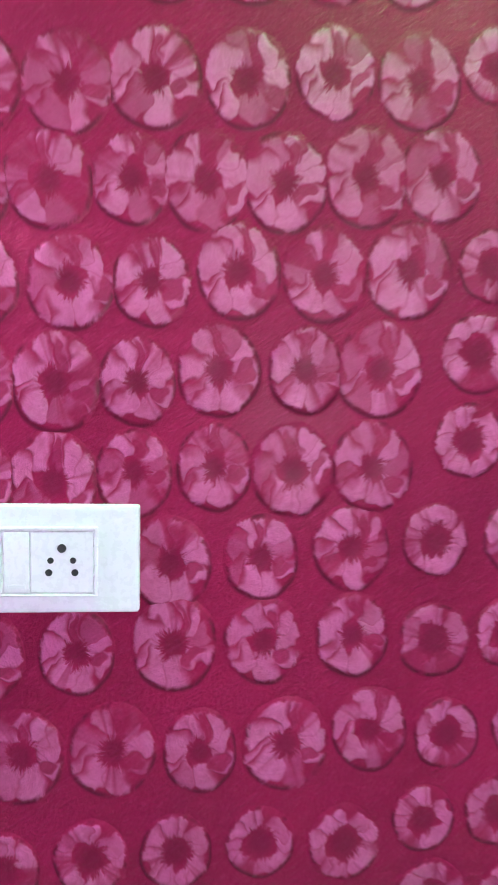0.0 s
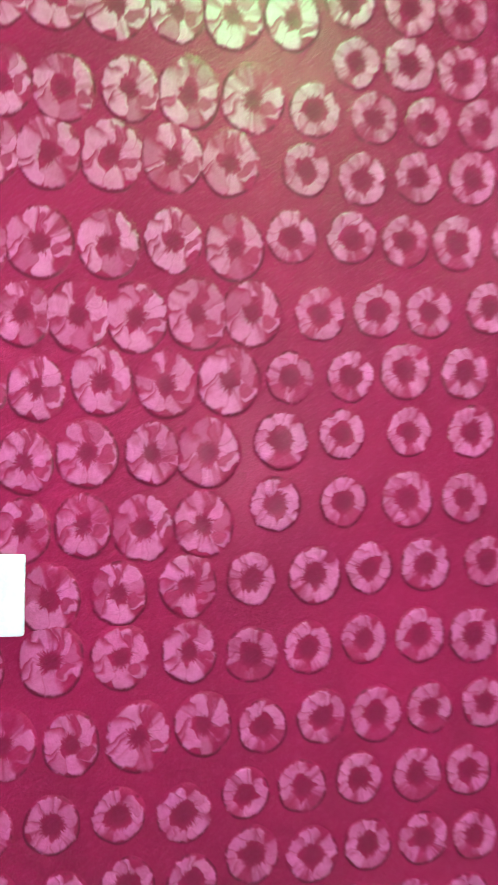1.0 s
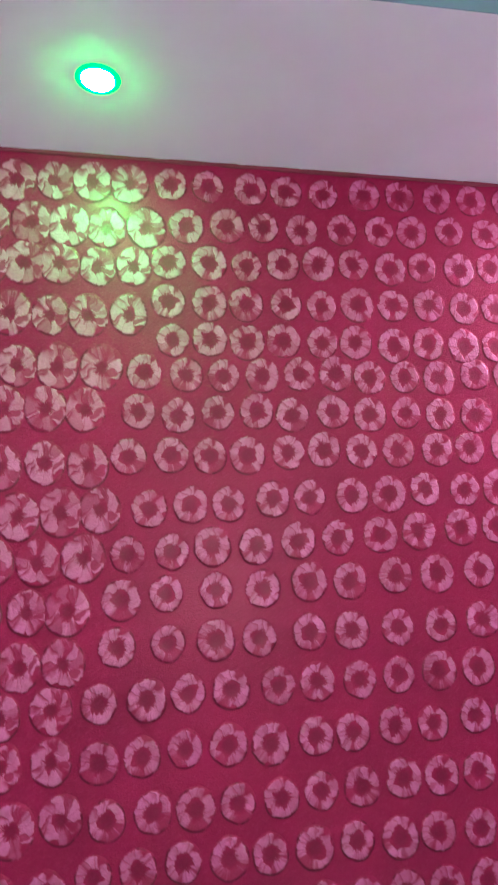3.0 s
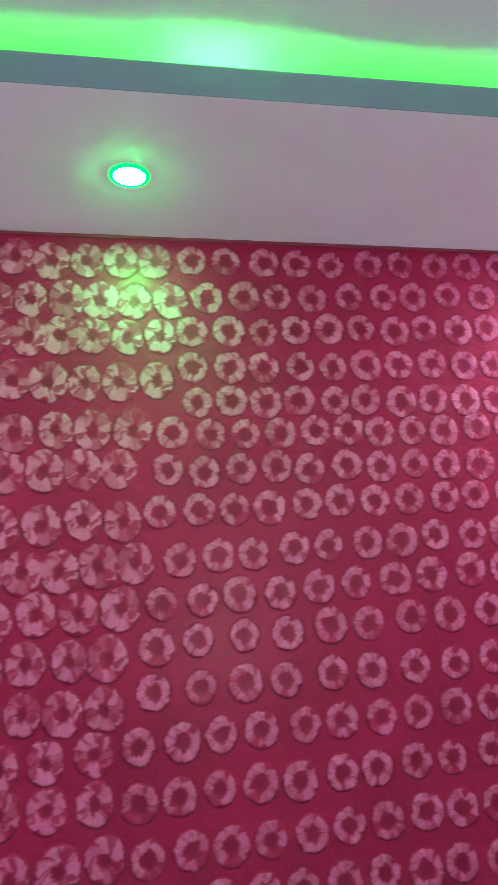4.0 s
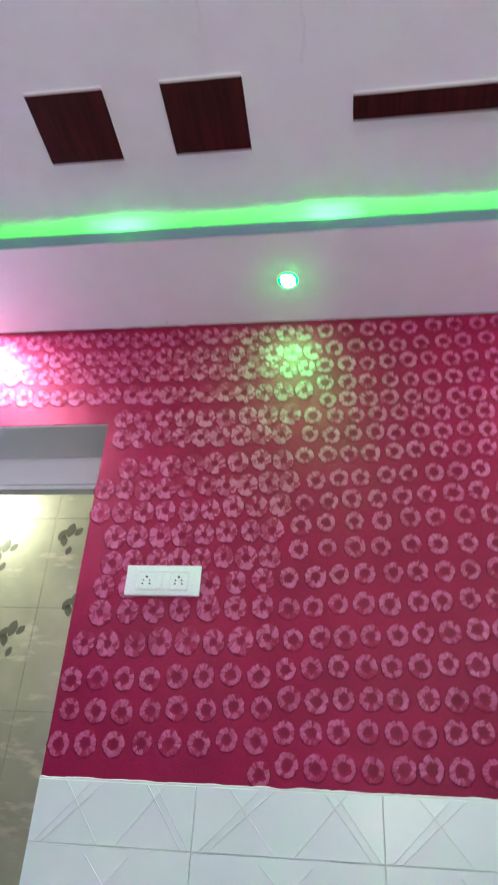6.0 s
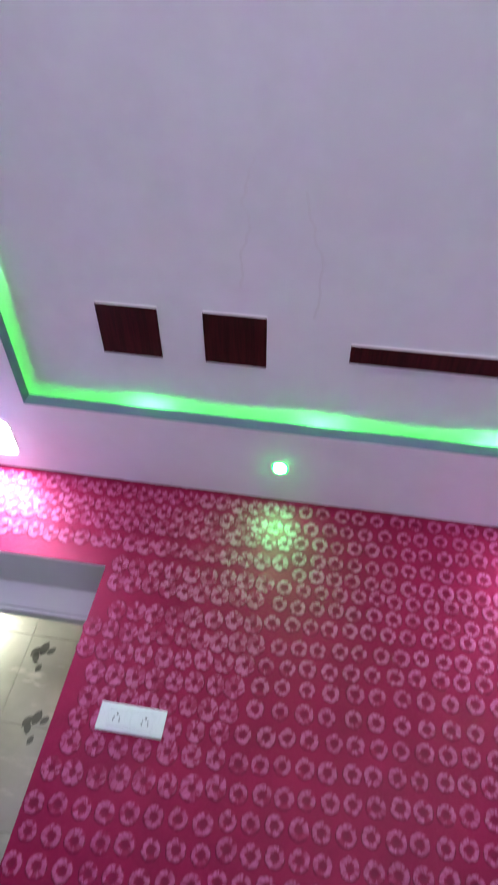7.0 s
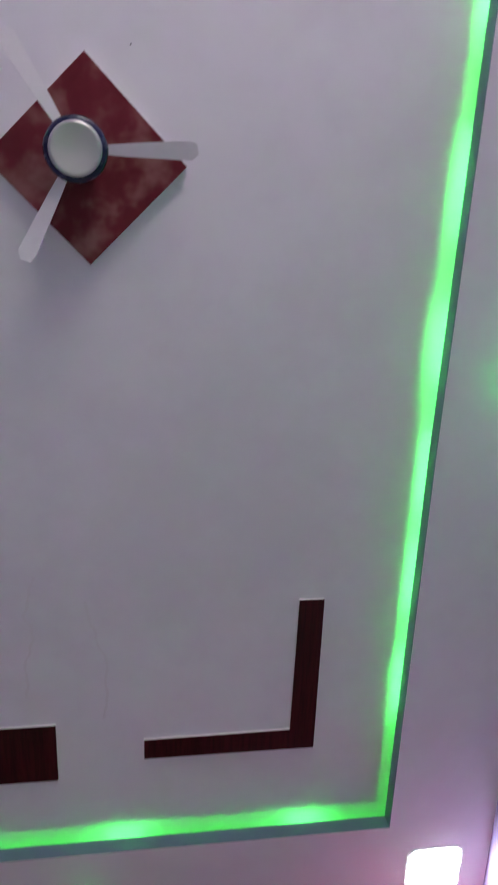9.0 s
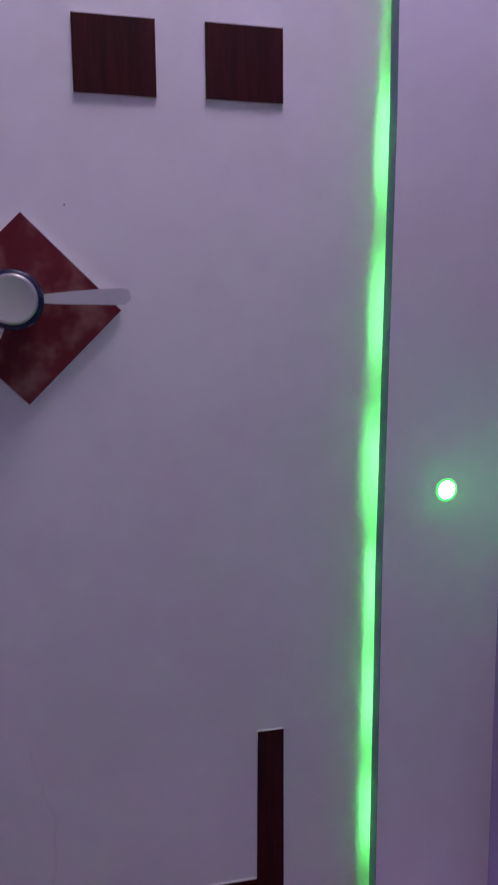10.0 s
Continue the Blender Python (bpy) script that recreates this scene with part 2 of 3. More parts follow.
M_WOOD = wood("dark_wood_laminate", (0.052, 0.0055, 0.0065), (0.022, 0.0030, 0.0035), (0.100, 0.0120, 0.0120), (40, 2.5, 40), 0.42)
# pale clouding: haze of the turning blades over the plate, painted into its colour
M_DIAMOND = wood("hazed_red_laminate", (0.19, 0.024, 0.036), (0.13, 0.014, 0.022), (0.30, 0.150, 0.130), (3, 3, 3), 0.34, 0.75)
M_CRIMSON_EDGE = plaster("dark_crimson_edge", (0.17, 0.008, 0.030), (0.10, 0.004, 0.016))
M_EDGE = plain("white_edge_band", (0.72, 0.68, 0.68), 0.5)
M_PLASTIC = plain("white_plastic", (0.76, 0.755, 0.77), 0.28, vary=0.01, scale=160.0)
M_PLASTIC_GREY = plain("pale_grey_plastic", (0.70, 0.71, 0.73), 0.35, vary=0.04)
M_HOLE = plain("dark_socket_hole", (0.02, 0.02, 0.022), 0.5)
M_TILE = plaster("white_glazed_tile", (0.74, 0.76, 0.78), (0.66, 0.68, 0.70), 0.2, 0.3, 0.0002)
M_GROUT = plain("white_grout", (0.70, 0.70, 0.69), 0.8)
M_FLOOR = plaster("cream_floor_tile", (0.54, 0.52, 0.49), (0.46, 0.44, 0.42), 0.25, 0.5)
M_MARBLE = marble("green_cream_marble_tile")
M_LEAF = plain("dark_leaf_print", (0.13, 0.14, 0.11), 0.3)
M_FRAME = plaster("grey_white_frame_paint", (0.62, 0.63, 0.63), (0.52, 0.53, 0.53), 0.45)
M_CHROME = Nodes("brushed_chrome").done((0.60, 0.60, 0.57), 0.30, metal=0.85)
M_NAVY = plain("navy_enamel", (0.012, 0.014, 0.05), 0.25)
M_FAN = plain("white_fan_enamel", (0.78, 0.75, 0.76), 0.4)
M_PANEL = glow("panel_light_diffuser", (0.80, 0.86, 1.0), PANEL_GLOW)
M_GREEN = glow("green_lamp_lens", (0.05, 1.0, 0.15), GREEN_GLOW)
M_HALO = glow("green_lamp_halo", (0.0, 1.0, 0.05), 5.0, (0.01, 0.30, 0.03))
M_STRIP = glow("green_led_tape", (0.0, 1.0, 0.01), STRIP_GLOW)
M_CLUSTER = glow("green_led_cluster", (0.08, 1.0, 0.14), 52.0)
M_BULB = glow("washroom_lamp_glass", (1.0, 0.98, 0.84), 95.0)


# ---- building blocks ----
def part(name, bm, material, parent=None, label="", smooth=False):
    """Links a bmesh as one mesh object, under a thing where one is given."""
    me = bpy.data.meshes.new(name)
    bm.normal_update()
    bm.to_mesh(me)
    bm.free()
    for m in material if isinstance(material, (list, tuple)) else [material]:
        me.materials.append(m)
    if smooth:
        me.polygons.foreach_set("use_smooth", [True] * len(me.polygons))
    ob = new(name, me)
    ob.parent = parent
    return tagged(ob, label)


def empty(name, at, label, category, group="", kind=""):
    ob = new(name)
    ob.location = at
    ob.empty_display_size = 0.05
    return tagged(ob, label, category, group, kind)


def box(bm, lo, hi, bevel=0.0, segments=2):
    """Adds a box between two corners to bm, its edges rounded."""
    lo, hi = Vector(lo), Vector(hi)
    made = bmesh.ops.create_cube(bm, size=1.0)["verts"]
    for v in made:
        v.co = Vector(((v.co[i] + 0.5) * (hi[i] - lo[i]) + lo[i] for i in range(3)))
    if bevel:
        edges = list({e for v in made for e in v.link_edges})
        bmesh.ops.bevel(bm, geom=edges, offset=bevel, segments=segments, profile=0.6, affect="EDGES")
    return bm


def boxed(lo, hi, bevel=0.0, segments=2):
    return box(bmesh.new(), lo, hi, bevel, segments)


def prism(points, axis, lo, hi):
    """A flat outline (in the two other axes, in order) drawn out along an axis."""
    bm = bmesh.new()
    rest = [i for i in range(3) if i != axis]

    def at(p, d):
        co = [0.0, 0.0, 0.0]
        co[axis], co[rest[0]], co[rest[1]] = d, p[0], p[1]
        return co

    a, b = [bm.verts.new(at(p, lo)) for p in points], [bm.verts.new(at(p, hi)) for p in points]
    bm.faces.new(a), bm.faces.new(b)
    for i in range(len(points)):
        j = (i + 1) % len(points)
        bm.faces.new((a[i], a[j], b[j], b[i]))
    bmesh.ops.recalc_face_normals(bm, faces=bm.faces)
    return bm


def lathe(profile, steps=40):
    """A turned body round the z axis from (radius, height) pairs."""
    bm = bmesh.new()
    rows = []
    for rad, h in profile:
        rows.append([bm.verts.new((rad * math.cos(2 * math.pi * i / steps), rad * math.sin(2 * math.pi * i / steps), h)) for i in range(steps)] if rad > 1e-6 else [bm.verts.new((0, 0, h))])
    for a, b in zip(rows, rows[1:]):
        for i in range(steps):
            j = (i + 1) % steps
            loop = [a[i % len(a)], a[j % len(a)], b[j % len(b)], b[i % len(b)]]
            loop = list(dict.fromkeys(loop))
            if len(loop) > 2:
                bm.faces.new(loop)
    bmesh.ops.recalc_face_normals(bm, faces=bm.faces)
    return bm


def rounded(w, d, radius, steps=6):
    """The outline of a rectangle with round corners, about the origin."""
    pts = []
    for cx, cy, a0 in ((w / 2 - radius, d / 2 - radius, 0), (-w / 2 + radius, d / 2 - radius, 90), (-w / 2 + radius, -d / 2 + radius, 180), (w / 2 - radius, -d / 2 + radius, 270)):
        for i in range(steps + 1):
            a = radians(a0 + 90 * i / steps)
            pts.append((cx + radius * math.cos(a), cy + radius * math.sin(a)))
    return pts


def structure(name, bm, material, label, category):
    return tagged(part(name, bm, material), label, category, kind="structure")


# ---- the large structure ----
wall_north = structure("wall_north", prism([(DOOR_X, 0), (EAST, 0), (EAST, 2.75), (WEST, 2.75), (WEST, DOOR_Z), (DOOR_X, DOOR_Z)], 1, 0.0, THICK), M_PINK,
                       "crimson pink painted wall stamped with rings beside a doorway", "wall")
structure("wall_east", boxed((EAST, SOUTH - 0.15, 0), (EAST + 0.15, THICK, 2.75)), M_LILAC, "plain lilac painted wall meeting the white ceiling border", "wall")
structure("wall_west", boxed((WEST - 0.15, SOUTH - 0.15, 0), (WEST, THICK, 2.75)), M_LILAC, "plain lilac painted wall closing the room", "wall")
# opening for the added lamp; this wall is never in view
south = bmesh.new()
for lo, hi in (((WEST, 0), (OPENING_X[0], 2.75)), ((OPENING_X[1], 0), (EAST, 2.75)), ((OPENING_X[0], 0), (OPENING_X[1], OPENING_Z[0])), ((OPENING_X[0], OPENING_Z[1]), (OPENING_X[1], 2.75))):
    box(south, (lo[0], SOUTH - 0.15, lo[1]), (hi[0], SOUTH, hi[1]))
structure("wall_south", south, M_LILAC, "plain unseen lilac wall with an opening added for the fill lamp", "wall")
structure("floor", boxed((WEST - 0.15, SOUTH - 0.15, -0.1), (EAST + 0.15, 1.30, 0)), M_FLOOR, "cream tiled floor of the room", "floor")
structure("ceiling", boxed((WEST - 0.15, SOUTH - 0.15, CEIL), (EAST + 0.15, THICK, CEIL + 0.12)), M_CEIL, "white painted recessed ceiling with faint stains", "ceiling")


# the east edge of the tray wanders a little, as it was cut by hand
EDGE = [(1.310, IN_N), (1.320, -1.80), (1.345, -3.10), (1.352, IN_S)]


def east_strip(bm, inset, far, z0, z1):
    """A piece along the wandering east edge, from an inset behind the edge to another (or to a straight line)."""
    near = [(x + inset, y) for x, y in EDGE]
    outer = [(far if far > 0.9 else x + far, y) for x, y in EDGE]
    piece = prism(near + outer[::-1], 2, z0, z1)
    me = bpy.data.meshes.new("piece")
    piece.to_mesh(me)
    piece.free()
    bm.from_mesh(me)
    bpy.data.meshes.remove(me)
    return bm


def tray_ring(inset, deep, z0, z1):
    """Four sides round the tray, from inset behind its edge to deep behind it (None: to the walls)."""
    bm = bmesh.new()
    w = WEST if deep is None else IN_W - deep
    n, so, e = (0.0, SOUTH, EAST) if deep is None else (IN_N + deep, IN_S - deep, None)
    right = EAST if deep is None else 1.310 + inset
    box(bm, (w, IN_N + inset, z0), (right, n, z1)), box(bm, (w, so, z0), (EAST if deep is None else 1.352 + inset, IN_S - inset, z1))
    box(bm, (w, IN_S - inset, z0), (IN_W - inset, IN_N + inset, z1))
    return east_strip(bm, inset, EAST if deep is None else deep, z0, z1)


structure("ceiling_border", tray_ring(0.0, None, SOFFIT, SOFFIT + 0.012), M_SOFFIT, "lowered white ceiling border round the recessed tray", "ceiling border")
structure("cove_trim", tray_ring(-0.0015, 0.0, SOFFIT + 0.0004, LIP_TOP), M_LIP, "slate blue painted upstand along the ceiling cove", "trim")
structure("cove_back", tray_ring(0.10, None, SOFFIT + 0.0125, CEIL - 0.001), M_CEIL, "white boxed back of the ceiling cove", "trim")

# small washroom behind the doorway
structure("wall_1", boxed((-2.0, 1.10, 0), (0.35, 1.20, 2.75)), M_MARBLE, "pale green cream marble tile wall beyond the doorway", "wall")
structure("wall_2", boxed((-2.1, THICK, 0), (-2.0, 1.20, 2.75)), M_MARBLE, "pale marble tile side wall of the washroom", "wall")
structure("wall_3", boxed((0.35, THICK, 0), (0.45, 1.20, 2.75)), M_MARBLE, "pale marble tile side wall of the washroom", "wall")
structure("wall_4", boxed((-2.0, THICK - 0.1, 0), (WEST - 0.15, THICK, 2.75)), M_MARBLE, "pale marble tile wall beside the doorway", "wall")
structure("ceiling_1", boxed((-2.1, THICK, 2.62), (0.45, 1.20, 2.74)), M_CEIL, "white painted washroom ceiling", "ceiling")

door = empty("door_1", (DOOR_X, THICK, 0), "grey white painted frame of an open doorway", "door frame", kind="structure")


def hung(ob, parent):
    """Moves a mesh built in room coordinates under a parent that stands elsewhere."""
    ob.data.transform(Matrix.Translation(-parent.location))
    ob.parent = parent
    return ob


hung(part("head", boxed((WEST - 0.1, THICK + 0.002, 1.985), (DOOR_X + 0.06, THICK + 0.06, DOOR_Z + 0.05), 0.004), M_FRAME), door)
hung(part("stop", boxed((WEST - 0.1, THICK + 0.004, 1.968), (DOOR_X + 0.06, THICK + 0.05, 1.984), 0.002), M_FRAME), door)
hung(part("jamb", boxed((DOOR_X + 0.003, THICK + 0.002, 0), (DOOR_X + 0.06, THICK + 0.06, 1.984), 0.004), M_FRAME), door)
# lining of the reveal over the doorway
structure("door_reveal", boxed((WEST + 0.002, 0.004, DOOR_Z - 0.004), (DOOR_X - 0.002, THICK - 0.002, DOOR_Z + 0.002)), M_FRAME, "white painted underside of the doorway lintel", "trim")

# ---- lamps ----
def panel_light(x, y):
    lamp = empty("panel_light", (x, y, SOFFIT), "square white recessed panel light, switched on", "ceiling light", "panel lights in the ceiling border")
    part("bezel", prism(rounded(0.215, 0.215, 0.03), 2, -0.004, 0.0), M_PLASTIC, lamp)
    part("diffuser", prism(rounded(0.195, 0.195, 0.03), 2, -0.007, -0.0045), M_PANEL, lamp, "glowing white diffuser", smooth=False)
    return lamp


PANEL_AT = (1.495, -0.19)
first_panel = panel_light(*PANEL_AT)
for x, y in ((-0.955, -0.19), (1.495, -3.86), (-0.955, -3.86)):
    copy_thing(first_panel, Matrix.Translation((x, y, SOFFIT)))


def green_lamp(x, y):
    lamp = empty("green_downlight", (x, y, SOFFIT), "small round green downlight, switched on", "downlight", "green downlights in the ceiling border")
    # no lamp part: glowing ring that stands for the halo round the lens
    part("halo_ring", lathe([(0.0340, 0.0), (0.0330, -0.0016), (0.0300, -0.0022), (0.0258, -0.0022)]), M_HALO, lamp, "green halo of the lens, added as a glowing ring", smooth=True)
    part("lens", lathe([(0.0255, -0.0020), (0.0248, -0.0032), (0.019, -0.0042), (0.010, -0.0047), (0.0, -0.0048)]), M_GREEN, lamp, "glowing green lens", smooth=True)
    return lamp


first_green = green_lamp(0.241, -0.203)
for x, y in ((1.521, -2.025),):
    copy_thing(first_green, Matrix.Translation((x, y, SOFFIT)))


def led_strip(along, start, end, fixed, spots, half_length):
    """One run of the strip on the ledge behind the upstand, with places where it glows more."""
    lo, hi = min(start, end), max(start, end)
    mid = (lo + hi) / 2
    at = (mid, fixed, SOFFIT + 0.014) if along == 0 else (fixed, mid, SOFFIT + 0.014)
    strip = empty("led_strip", at, "green glowing LED strip lying in the ceiling cove", "LED strip", "LED strips in the cove")

    def block(a, b, half, height):
        lo3, hi3 = [0, 0, 0], [0, 0, height]
        lo3[along], hi3[along] = a - mid, b - mid
        lo3[1 - along], hi3[1 - along] = -half, half
        return boxed(lo3, hi3, 0.001, 1)

    part("tape", block(lo, hi, 0.006, 0.003), M_STRIP, strip)
    for c in spots:
        b = block(c - half_length, c + half_length, 0.007, 0.006)
        b.transform(Matrix.Translation((0, 0, 0.0035)))
        part("led_cluster", b, M_CLUSTER, strip)


led_strip(0, IN_W, IN_E, IN_N + 0.030, (-0.28, 0.38, 1.02), 0.055)
led_strip(0, IN_W, IN_E, IN_S - 0.030, (-0.45, 0.15, 0.75), 0.055)
led_strip(1, -1.85, IN_N, IN_E + 0.022, (-0.95, -1.35, -1.70), 0.13)
led_strip(1, IN_S, -1.87, IN_E + 0.048, (-2.10, -2.55, -3.05, -3.7, -4.2, -4.9, -5.5), 0.13)
led_strip(1, IN_S, IN_N, IN_W - 0.030, (-1.0, -1.6, -2.2, -2.9, -3.6, -4.3, -5.0, -5.6), 0.055)

bulb = empty("wall_lamp", (-1.38, 1.00, 2.26), "round warm white washroom lamp, switched on", "wall lamp")
part("globe", lathe([(0.0, -0.07), (0.05, -0.05), (0.07, 0.0), (0.05, 0.05), (0.03, 0.062)]), M_BULB, bulb, smooth=True)
part("base", boxed((-0.03, -0.01, 0.05), (0.03, 0.05, 0.09), 0.005), M_PLASTIC, bulb)

# ---- wooden pieces on the ceiling ----
def ceiling_panel(name, outline, label, at, group=""):
    """A proud laminate piece with a pale edge band; outline in metres about its place."""
    ob = empty(name, (*at, CEIL), label, "ceiling panel", group)
    part("core", prism(outline, 2, -0.0085, 0.0), M_EDGE, ob, "white edge band")
    small = outline
    part("face", prism(small, 2, -0.0100, -0.0087), M_WOOD, ob, "dark red brown laminate face")
    return ob


SQ = [(-0.108, -0.107), (0.108, -0.107), (0.108, 0.107), (-0.108, 0.107)]
square = ceiling_panel("square_panel", SQ, "square dark red brown wood laminate panel fixed to the ceiling", (-0.309, -0.748), "square ceiling panels")
for x, y, deep in ((0.063, -0.750, 1.0), (0.584, -3.216, 0.92), (0.933, -3.220, 0.92)):
    copy_thing(square, Matrix.Translation((x, y, CEIL)) @ Matrix.Diagonal((1.0, deep, 1.0, 1.0)))
ceiling_panel("corner_panel", [(0.453, -0.704), (1.032, -0.704), (1.034, -1.278), (0.952, -1.278), (0.945, -0.782), (0.453, -0.778)],
              "L shaped dark red brown wood laminate strip fixed to the ceiling", (0, 0))

# ---- ceiling fan with its diamond plate ----
FAN = (0.328, -2.557)
plate = empty("diamond_panel", (*FAN, CEIL), "reddish mottled wood laminate diamond panel, blade haze painted in, above the ceiling fan", "ceiling panel")
DIAMOND = [(0.252, 0.0), (0.0, 0.252), (-0.252, 0.0), (0.0, -0.252)]
part("core", prism(DIAMOND, 2, -0.018, 0.0), M_EDGE, plate, "pale edge band")
part("face", prism(DIAMOND, 2, -0.0200, -0.0182), M_DIAMOND, plate)
fan = empty("ceiling_fan", (FAN[0] - 0.02, FAN[1] - 0.02, CEIL - 0.023), "small ceiling fan with a silver hub and pale blades at rest", "ceiling fan")
part("canopy", lathe([(0.0, 0.0), (0.050, 0.0), (0.046, -0.022), (0.020, -0.036), (0.0, -0.036)]), M_NAVY, fan, smooth=True)
part("motor", lathe([(0.0, -0.030), (0.056, -0.034), (0.075, -0.046), (0.0775, -0.078), (0.070, -0.086), (0.0, -0.088)]), M_NAVY, fan, "dark navy motor housing", smooth=True)
part("hub_cover", lathe([(0.064, -0.084), (0.0635, -0.093), (0.061, -0.097), (0.055, -0.0975), (0.053, -0.0965), (0.0, -0.0965)]), M_CHROME, fan, "round brushed silver bottom cover", smooth=True)
for k in range(3):
    b = prism([(0.07, -0.012), (0.12, -0.016), (0.27, -0.025), (0.293, -0.018), (0.298, 0.006), (0.28, 0.021), (0.12, 0.014), (0.07, 0.010)], 2, -0.002, 0.002)
    b.transform(Matrix.Translation((0, 0, -0.068)) @ pose(0, 0, 0, 0, 0, 118 + 120 * k) @ pose(0, 0, 0, 9, 0, 0))
    part("blade", b, M_FAN, fan)

# ---- socket plate ----
socket = empty("socket_plate", (-0.11, 0.0, 1.55), "white plastic double socket and switch plate on the pink wall", "socket")


def face_box(x0, x1, z0, z1, y0, y1, bevel):
    return boxed((x0, y0, z0), (x1, y1, z1), bevel, 3)


part("plate", face_box(-0.11, 0.11, -0.045, 0.045, -0.010, 0.0, 0.0035), M_PLASTIC, socket)
inner = bmesh.new()
for lo, hi in (((-0.0745, 0.0245), (0.0745, 0.0275)), ((-0.0745, -0.0305), (0.0745, -0.0285)), ((-0.0765, -0.0305), (-0.0740, 0.0275)), ((0.0735, -0.0305), (0.0765, 0.0275))):
    box(inner, (lo[0], -0.0125, lo[1]), (hi[0], -0.0098, hi[1]), 0.0008, 1)
part("surround", inner, M_PLASTIC, socket)
for cx in (-0.0475, 0.0475):
    module = part("socket_module", face_box(cx - 0.0255, cx + 0.0255, -0.0275, 0.0235, -0.0118, -0.0090, 0.0012), M_PLASTIC, socket)
    for dx, dz, rad in ((0.0, 0.0095, 0.0036), (-0.009, -0.0005, 0.0026), (0.009, -0.0005, 0.0026), (-0.0105, -0.0105, 0.0029), (0.0105, -0.0105, 0.0029)):
        h = lathe([(rad, 0.0), (rad, -0.0006), (rad * 0.8, -0.0003), (0.0, -0.0001)], 14)
        h.transform(Matrix.Translation((cx + dx, -0.0119, dz)) @ Matrix.Rotation(radians(-90), 4, "X"))
        part("pin_hole", h, M_HOLE, module)
for cx in (-0.0112, 0.0112):
    rocker = part("switch", face_box(cx - 0.0105, cx + 0.0105, -0.0275, 0.0235, -0.0122, -0.0090, 0.0012), M_PLASTIC, socket)
    part("mark", face_box(cx - 0.007, cx + 0.007, -0.0240, -0.0205, -0.0126, -0.0120, 0.0003), M_PLASTIC_GREY, rocker)

# ---- stamped rings on the pink wall ----
# rows of the right-hand field: first ring's x and z, spacing, rise per metre
RIGHT = [(0.357, 2.461, 0.0725, 0.016), (0.389, 2.384, 0.0714, 0.035), (0.359, 2.311, 0.0679, 0.036), (0.359, 2.236, 0.0686, 0.031), (0.361, 2.171, 0.0677, 0.011),
         (0.319, 2.106, 0.0671, 0.023), (0.304, 2.037, 0.0688, 0.019), (0.292, 1.963, 0.0684, 0.036), (0.324, 1.878, 0.0706, 0.060), (0.290, 1.799, 0.0733, 0.068),
         (0.283, 1.728, 0.0784, 0.066), (0.280, 1.647, 0.0788, 0.055), (0.253, 1.565, 0.0717, 0.060), (0.252, 1.477, 0.0701, 0.068), (0.269, 1.391, 0.0689, 0.070)]
RIGHT += [(0.262 - 0.012 * (k % 2), 1.391 - 0.078 * k, 0.0700, 0.060 - 0.010 * k) for k in range(1, 5)]
# rows of the left-hand field: last ring's x and z, spacing
LEFT = [(0.286, 2.452, 0.0660), (0.314, 2.370, 0.0653), (0.293, 2.295, 0.0615), (0.286, 2.205, 0.0653), (0.241, 2.108, 0.0695), (0.216, 2.035, 0.0655), (0.224, 1.946, 0.0710),
        (0.248, 1.868, 0.0650), (0.219, 1.789, 0.0695), (0.202, 1.708, 0.0680), (0.195, 1.627, 0.0670), (0.177, 1.553, 0.0770), (0.180, 1.476, 0.0770), (0.199, 1.388, 0.0740)]
LEFT += [(0.192 - 0.010 * (k % 2), 1.378 - 0.081 * k, 0.0740) for k in range(1, 6)]


def ring_mesh(name, radius, hole, material, rng):
    """One stamped ring: a low pad of paint with a sunken middle and an uneven rim, facing the room."""
    steps, levels = 22, ((0.0, 0.0002), (hole * 0.8, 0.0002), (hole + 0.16, 0.0009), (0.78, 0.0010), (0.93, 0.0007), (1.0, 0.0))
    wob = [1 + 0.05 * rng.uniform(-1, 1) for _ in range(steps)]
    verts, faces, flat = [(0, -0.0005, 0)], [], [(0.0, 0.0)]
    for f, h in levels[1:]:
        for i in range(steps):
            a = 2 * math.pi * i / steps
            w = (wob[i] + wob[i - 1]) / 2
            lift = h * (1 + (0.25 * rng.uniform(-1, 1) if 0.3 < f < 0.9 else 0))
            verts.append((radius * f * w * math.cos(a), -0.0003 - lift, radius * f * w * math.sin(a)))
            flat.append((f * math.cos(a), f * math.sin(a)))
    for i in range(steps):
        faces.append((0, 1 + i, 1 + (i + 1) % steps))
    for k in range(len(levels) - 2):
        a, b = 1 + k * steps, 1 + (k + 1) * steps
        for i in range(steps):
            j = (i + 1) % steps
            faces.append((a + i, b + i, b + j, a + j))
    return verts, faces, flat


def ring_data(name, sets, material):
    me = bpy.data.meshes.new(name)
    verts, faces, flat = [], [], []
    for (v, f, u), (x, z) in sets:
        base = len(verts)
        verts += [(p[0] + x, p[1], p[2] + z) for p in v]
        faces += [tuple(base + i for i in q) for q in f]
        flat += u
    me.from_pydata(verts, [], faces)
    layer = me.uv_layers.new(name="ring")
    layer.data.foreach_set("uv", [c for loop in me.loops for c in flat[loop.vertex_index]])
    me.polygons.foreach_set("use_smooth", [True] * len(me.polygons))
    me.materials.append(material)
    me.update()
    return me


rng = random.Random(7)
petal_shapes = [ring_mesh("petal", 1.0, 0.20, M_PETAL, rng) for _ in range(10)]
open_shapes = [ring_mesh("open", 1.0, 0.42, M_RING, rng) for _ in range(10)]


